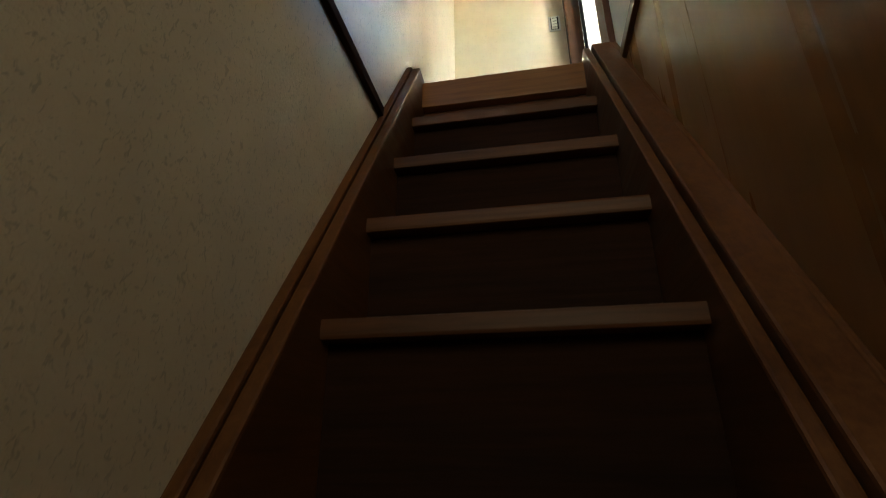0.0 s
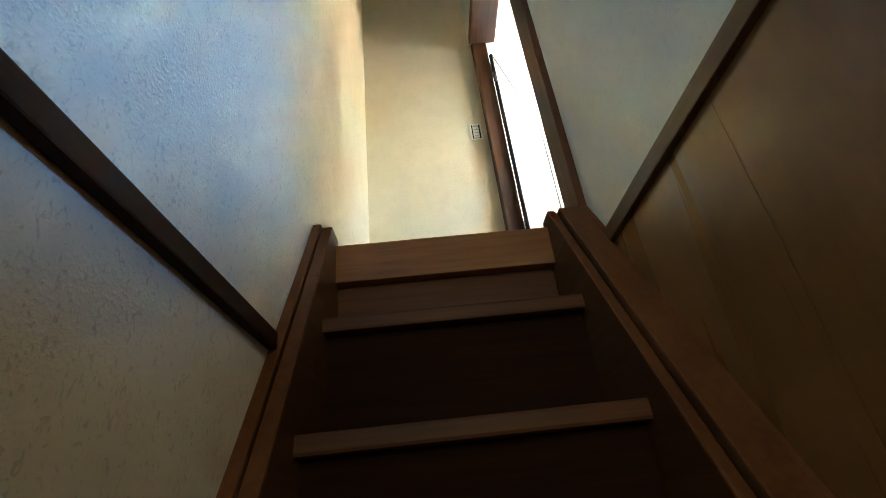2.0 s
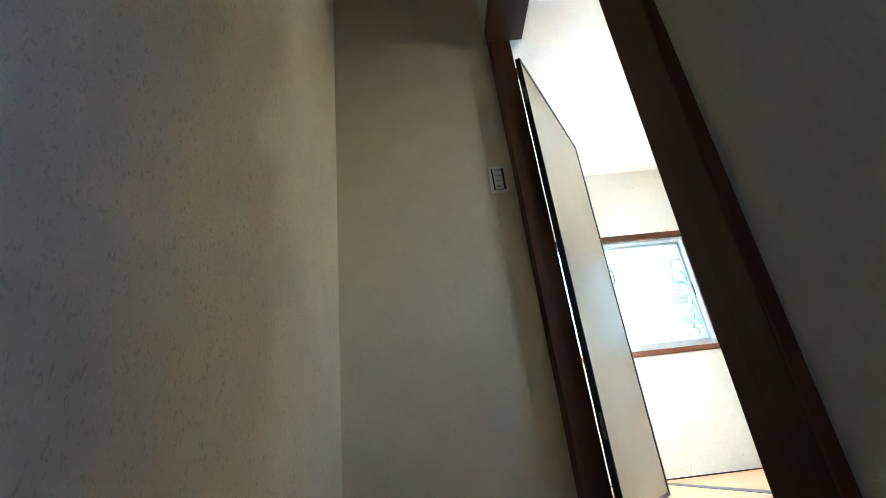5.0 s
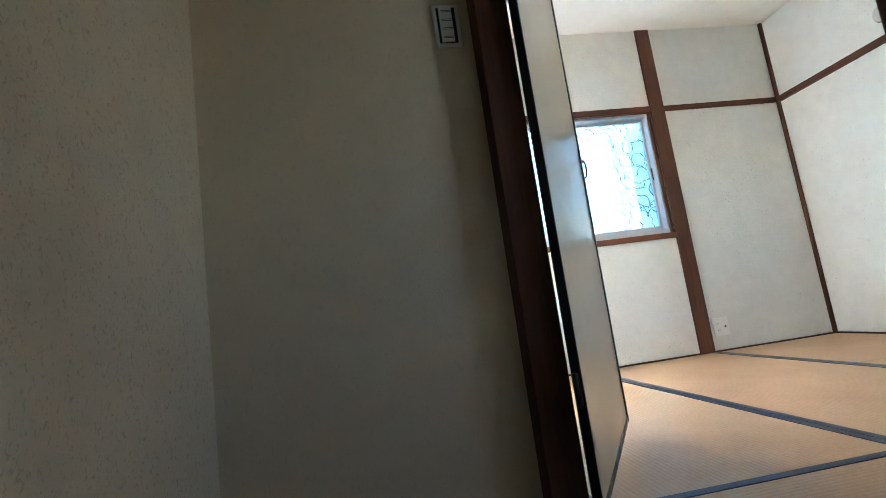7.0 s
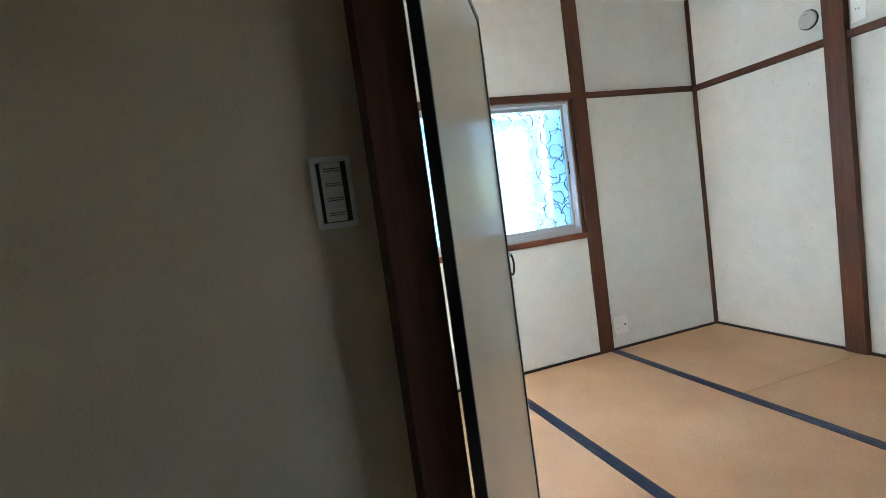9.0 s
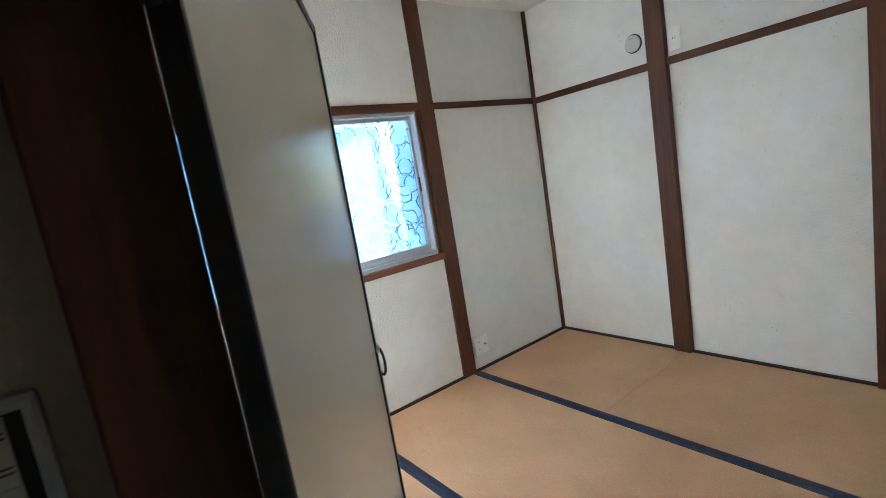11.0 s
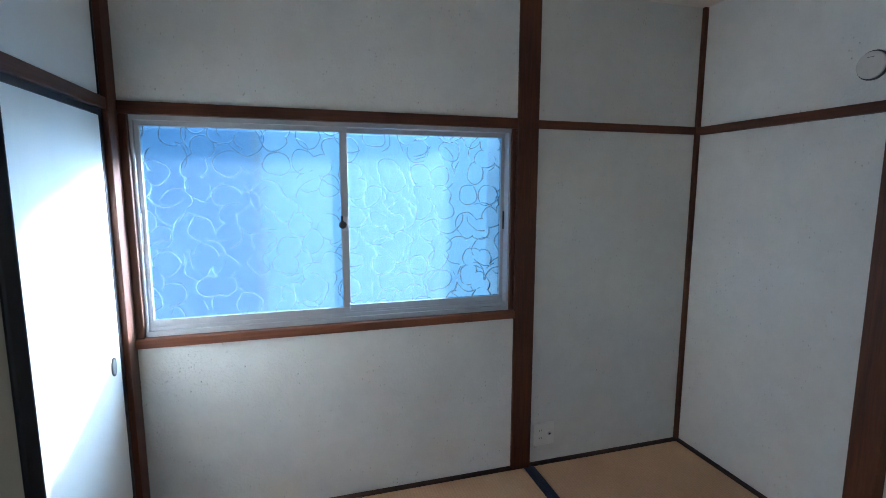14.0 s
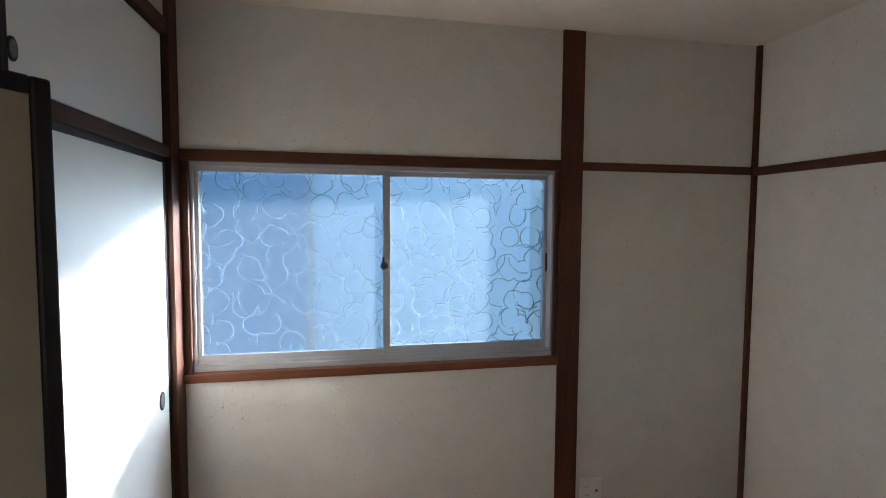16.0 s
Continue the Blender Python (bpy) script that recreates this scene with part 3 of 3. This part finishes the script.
def sliding_door(y0, y1, z0, z1, x, pull, label, frame_w=0.024, upper=False):
    d = empty("sliding_door", (x, (y0 + y1) / 2, z0))
    f = frame_w
    items = [
        block("leaf", (x - 0.018, y0 + f * 0.6, z0 + 0.008), (x - 0.003, y1 - f * 0.6, z1 - 0.008), WHITE_PAPER, 0.001),
        block("stile", (x - 0.021, y0, z0), (x, y0 + f, z1), BLACK, 0.003),
        block("stile", (x - 0.021, y1 - (0.006 if upper else f), z0), (x, y1, z1), BLACK, 0.002),
    ]
    if not upper:
        items += [block("top_rail", (x - 0.021, y0 + f, z1 - f), (x, y1 - f, z1), BLACK, 0.002),
                  block("bottom_rail", (x - 0.021, y0 + f, z0), (x, y1 - f, z0 + f), BLACK, 0.002)]
    grip = empty("finger_pull", (x, pull[0], pull[1]))
    under(grip, disc("pull_rim", (x - 0.002, *pull), (0.027 if upper else 0.036), 0.006, "x", IRON, 0.002, 0.62),
          disc("pull_cup", (x + 0.001, *pull), (0.020 if upper else 0.028), 0.003, "x", PULL, 0.001, 0.60))
    under(d, *items, grip)
    return tagged(d, label, "sliding door", "closet sliding doors")


sliding_door(2.03, 2.899, 0.008, KAMOI, W - 0.004, (2.805, 0.802), "white paper sliding closet door in black lacquer frame")
sliding_door(1.068, 2.06, 0.008, KAMOI, W - 0.034, (1.16, 0.802), "white paper sliding closet door in black lacquer frame")
sliding_door(2.03, 2.899, KAMOI + 0.044, 2.204, W - 0.004, (2.068, 1.86), "small white paper upper closet door with dark pull", 0.024, True)
sliding_door(1.068, 2.06, KAMOI + 0.044, 2.204, W - 0.034, (1.16, 1.87), "small white paper upper closet door with dark pull", 0.024, True)

# ---- open hinged door ----
HINGE, FREE = Vector((0.712, 0.893, 0)), Vector((1.104, 1.523, 0))
leaf_dir = (FREE - HINGE).normalized()
leaf_len = (FREE - HINGE).length
door_turn = Matrix.Translation(HINGE) @ Matrix.Rotation(math.atan2(leaf_dir.y, leaf_dir.x), 4, "Z")


def hinged_door():
    """Built along local x from the hinge edge; the face towards the room's middle is local y = 0, the leaf lies at y > 0."""
    d = empty("hinged_door", (0, 0, 0))
    L, T, Z0, Z1, f = leaf_len, 0.022, 0.055, 1.660, 0.022
    items = [
        block("face_panel", (0.008, 0.003, Z0 + 0.01), (L - 0.02, T - 0.003, Z1 - 0.01), CREAM, 0.001),
        block("stile", (0, 0.001, Z0), (0.008, T, Z1), BLACK, 0.003),
        block("stile", (L - f, -0.001, Z0), (L, T, Z1), BLACK, 0.004),
        block("top_rail", (0.008, 0.0, Z1 - f), (L - f, T, Z1), BLACK, 0.003),
        block("bottom_rail", (0.008, 0.0, Z0), (L - f, T, Z0 + 0.018), BLACK, 0.003),
    ]
    for z in (0.30, 1.47):
        h = empty("hinge", (0, T, z))
        under(h, tube("knuckle", [(-0.010, T * 0.6, z - 0.035), (-0.010, T * 0.6, z + 0.035)], 0.006, IRON),
              block("hinge_plate", (-0.008, 0.006, z - 0.034), (0.002, T - 0.003, z + 0.034), IRON, 0.001))
        items.append(h)
    hook = empty("hook", (L, 0.015, 1.01))
    under(hook, tube("hook_wire", [(L - 0.004, 0.016, 1.010), (L + 0.012, 0.018, 1.008), (L + 0.022, 0.020, 1.012), (L + 0.026, 0.021, 1.022), (L + 0.020, 0.020, 1.028)], 0.0022, STEEL),
          disc("hook_plate", (L + 0.001, 0.016, 1.010), 0.007, 0.003, "x", STEEL, 0.001))
    items.append(hook)
    loop = []
    for k in range(20):
        a = k * math.tau / 20
        loop.append((L - 0.010 + 0.016 * math.cos(a), -0.004 + 0.010 * math.cos(a), 0.935 + 0.032 * math.sin(a)))
    pull = empty("strap_pull", (L, 0, 0.95))
    under(pull, tube("strap", loop, 0.0030, LEATHER, True),
          disc("strap_stud", (L - 0.014, -0.003, 0.965), 0.009, 0.008, "y", STEEL, 0.002))
    items.append(pull)
    under(d, *items)
    return d


door = hinged_door()
door.matrix_world = door_turn
tagged(door, "cream hinged door in black lacquer frame, standing wide open", "door")

# ---- wall fittings ----
switch = empty("light_switch", (0.561, YS, 1.17))
sp = [blocks("plate", [((0.529, YS - 0.008, 1.114), (0.594, YS, 1.226))], PLASTIC, 0.005),
      block("recess", (0.539, YS - 0.0095, 1.124), (0.584, YS - 0.007, 1.216), DARK, 0.0)]
for k in range(4):
    z0 = 1.1255 + k * 0.0225
    sp.append(block("rocker", (0.5445, YS - 0.013, z0), (0.5755, YS - 0.008, z0 + 0.0223), PLASTIC, 0.0006))
    sp.append(blocks("mark", [((0.549, YS - 0.0135, z0 + 0.009), (0.574, YS - 0.0125, z0 + 0.0102)),
                              ((0.549, YS - 0.0135, z0 + 0.0125), (0.574, YS - 0.0125, z0 + 0.0137))], DARK))
under(switch, *sp)
tagged(switch, "ivory plastic four-rocker light switch on the landing wall", "light switch")

outlet = empty("wall_outlet", (2.606, N, 0.16))
op = [block("plate", (2.548, N - 0.008, 0.098), (2.664, N, 0.222), PLASTIC, 0.003)]
for zc in (0.138, 0.182):
    for xc in (2.578, 2.590):
        op.append(block("slot", (xc - 0.0012, N - 0.0086, zc - 0.0045), (xc + 0.0012, N - 0.0070, zc + 0.0045), DARK, 0))
op += [disc("aerial_socket", (2.634, N - 0.010, 0.160), 0.009, 0.006, "y", STEEL, 0.001),
       disc("aerial_hole", (2.634, N - 0.0128, 0.160), 0.005, 0.003, "y", DARK, 0.0005)]
under(outlet, *op)
tagged(outlet, "ivory double wall outlet with aerial socket above the mats", "wall outlet")

high = empty("high_outlet", (E, 1.93, 1.86))
hp = [block("plate", (E - 0.013, 1.896, 1.795), (E, 1.962, 1.925), PLASTIC, 0.003),
      block("cover_ledge", (E - 0.024, 1.900, 1.797), (E - 0.010, 1.958, 1.808), PLASTIC, 0.003)]
for yc in (1.925, 1.937):
    hp.append(block("slot", (E - 0.0138, yc - 0.0016, 1.860), (E - 0.0120, yc + 0.0016, 1.871), DARK, 0))
under(high, *hp)
tagged(high, "ivory wall outlet set high beside the post", "wall outlet")

vent = empty("vent_cover", (E, 2.177, 1.91))
under(vent, disc("rim", (E - 0.004, 2.177, 1.910), 0.0545, 0.010, "x", IRON, 0.003),
      disc("cap", (E - 0.012, 2.177, 1.910), 0.049, 0.014, "x", GREY, 0.003),
      block("finger_notch", (E - 0.021, 2.165, 1.938), (E - 0.017, 2.189, 1.9395), IRON, 0.0004))
tagged(vent, "round grey plastic vent cover on the plaster", "vent cover")

# ---- outside the window ----
fixed(block("ground", (-400, -400, -3.1), (400, 400, -3.0), SOIL, 0), "bare brown ground around the house", "ground")
# Sized to fill the view and hide the warm sky.
house = empty("neighbour_house", (0.2, 7.0, -3.0))
under(house,
      block("wall", (-4.0, 5.6, -3.0), (3.8, 9.5, 3.3), SKY_STUCCO, 0.01),
      prism("roof", [(5.2, 3.22), (7.55, 4.35), (9.9, 3.22), (9.9, 3.34), (7.55, 4.50), (5.2, 3.34)], -4.4, 3.95, ROOF, bevel=0.01),
      # Added sheet and frame that darken the left view; no such window is known.
      blocks("window", [((-0.9, 5.58, 0.1), (1.0, 5.62, 2.3))], DIM_PATCH),
      blocks("patch_frame", [((-0.96, 5.56, 0.04), (1.06, 5.60, 0.1)), ((-0.96, 5.56, 2.3), (1.06, 5.60, 2.36)),
                              ((-0.96, 5.56, 0.1), (-0.9, 5.60, 2.3)), ((1.0, 5.56, 0.1), (1.06, 5.60, 2.3)), ((0.02, 5.56, 0.1), (0.08, 5.60, 2.3))], ALU, 0.003))
tagged(house, "neighbouring house with dark roof, its stucco tinted with the blue skylight", "house")

# ---- tatami mats ----
def mat_thing(cx, cy, width, length, turn, borders):
    """A mat with its length along local y."""
    t = empty("tatami_mat", (0, 0, 0))
    g = 0.0012
    w, l = width / 2 - g, length / 2 - g
    core = block("rush_cover", (-w, -l, -0.055), (w, l, 0.0), RUSH, 0.004)
    strips = []
    for side in borders:
        a, b = sorted((side * (w + 0.0004), side * (w - 0.028)))
        strips.append(block("border", (a, -l - 0.0002, -0.054), (b, l + 0.0002, 0.0022), NAVY, 0.0015))
    under(t, core, *strips)
    t.matrix_world = pose(cx, cy, 0, 0, 0, turn)
    return tagged(t, "tan woven rush tatami mat with navy cloth border", "tatami mat", "tatami mats on the floor")


NB, EB = N - 0.027, E - 0.025
mat_thing((0.752 + 1.612) / 2, (1.06 + NB) / 2, 1.612 - 0.752, NB - 1.06, 0, (-1, 1))
mat_thing((1.612 + 2.51) / 2, (1.06 + NB) / 2, 2.51 - 1.612, NB - 1.06, 0, (-1, 1))
mat_thing((2.51 + EB) / 2, (2.01 + NB) / 2, EB - 2.51, NB - 2.01, 0, (-1,))
mat_thing((2.51 + EB) / 2, (S + 2.01) / 2, EB - 2.51, 2.01 - S, 0, (-1,))
mat_thing((0.752 + 2.51) / 2, (S + 1.06) / 2, 1.06 - S, 2.51 - 0.752, 90, (1,))
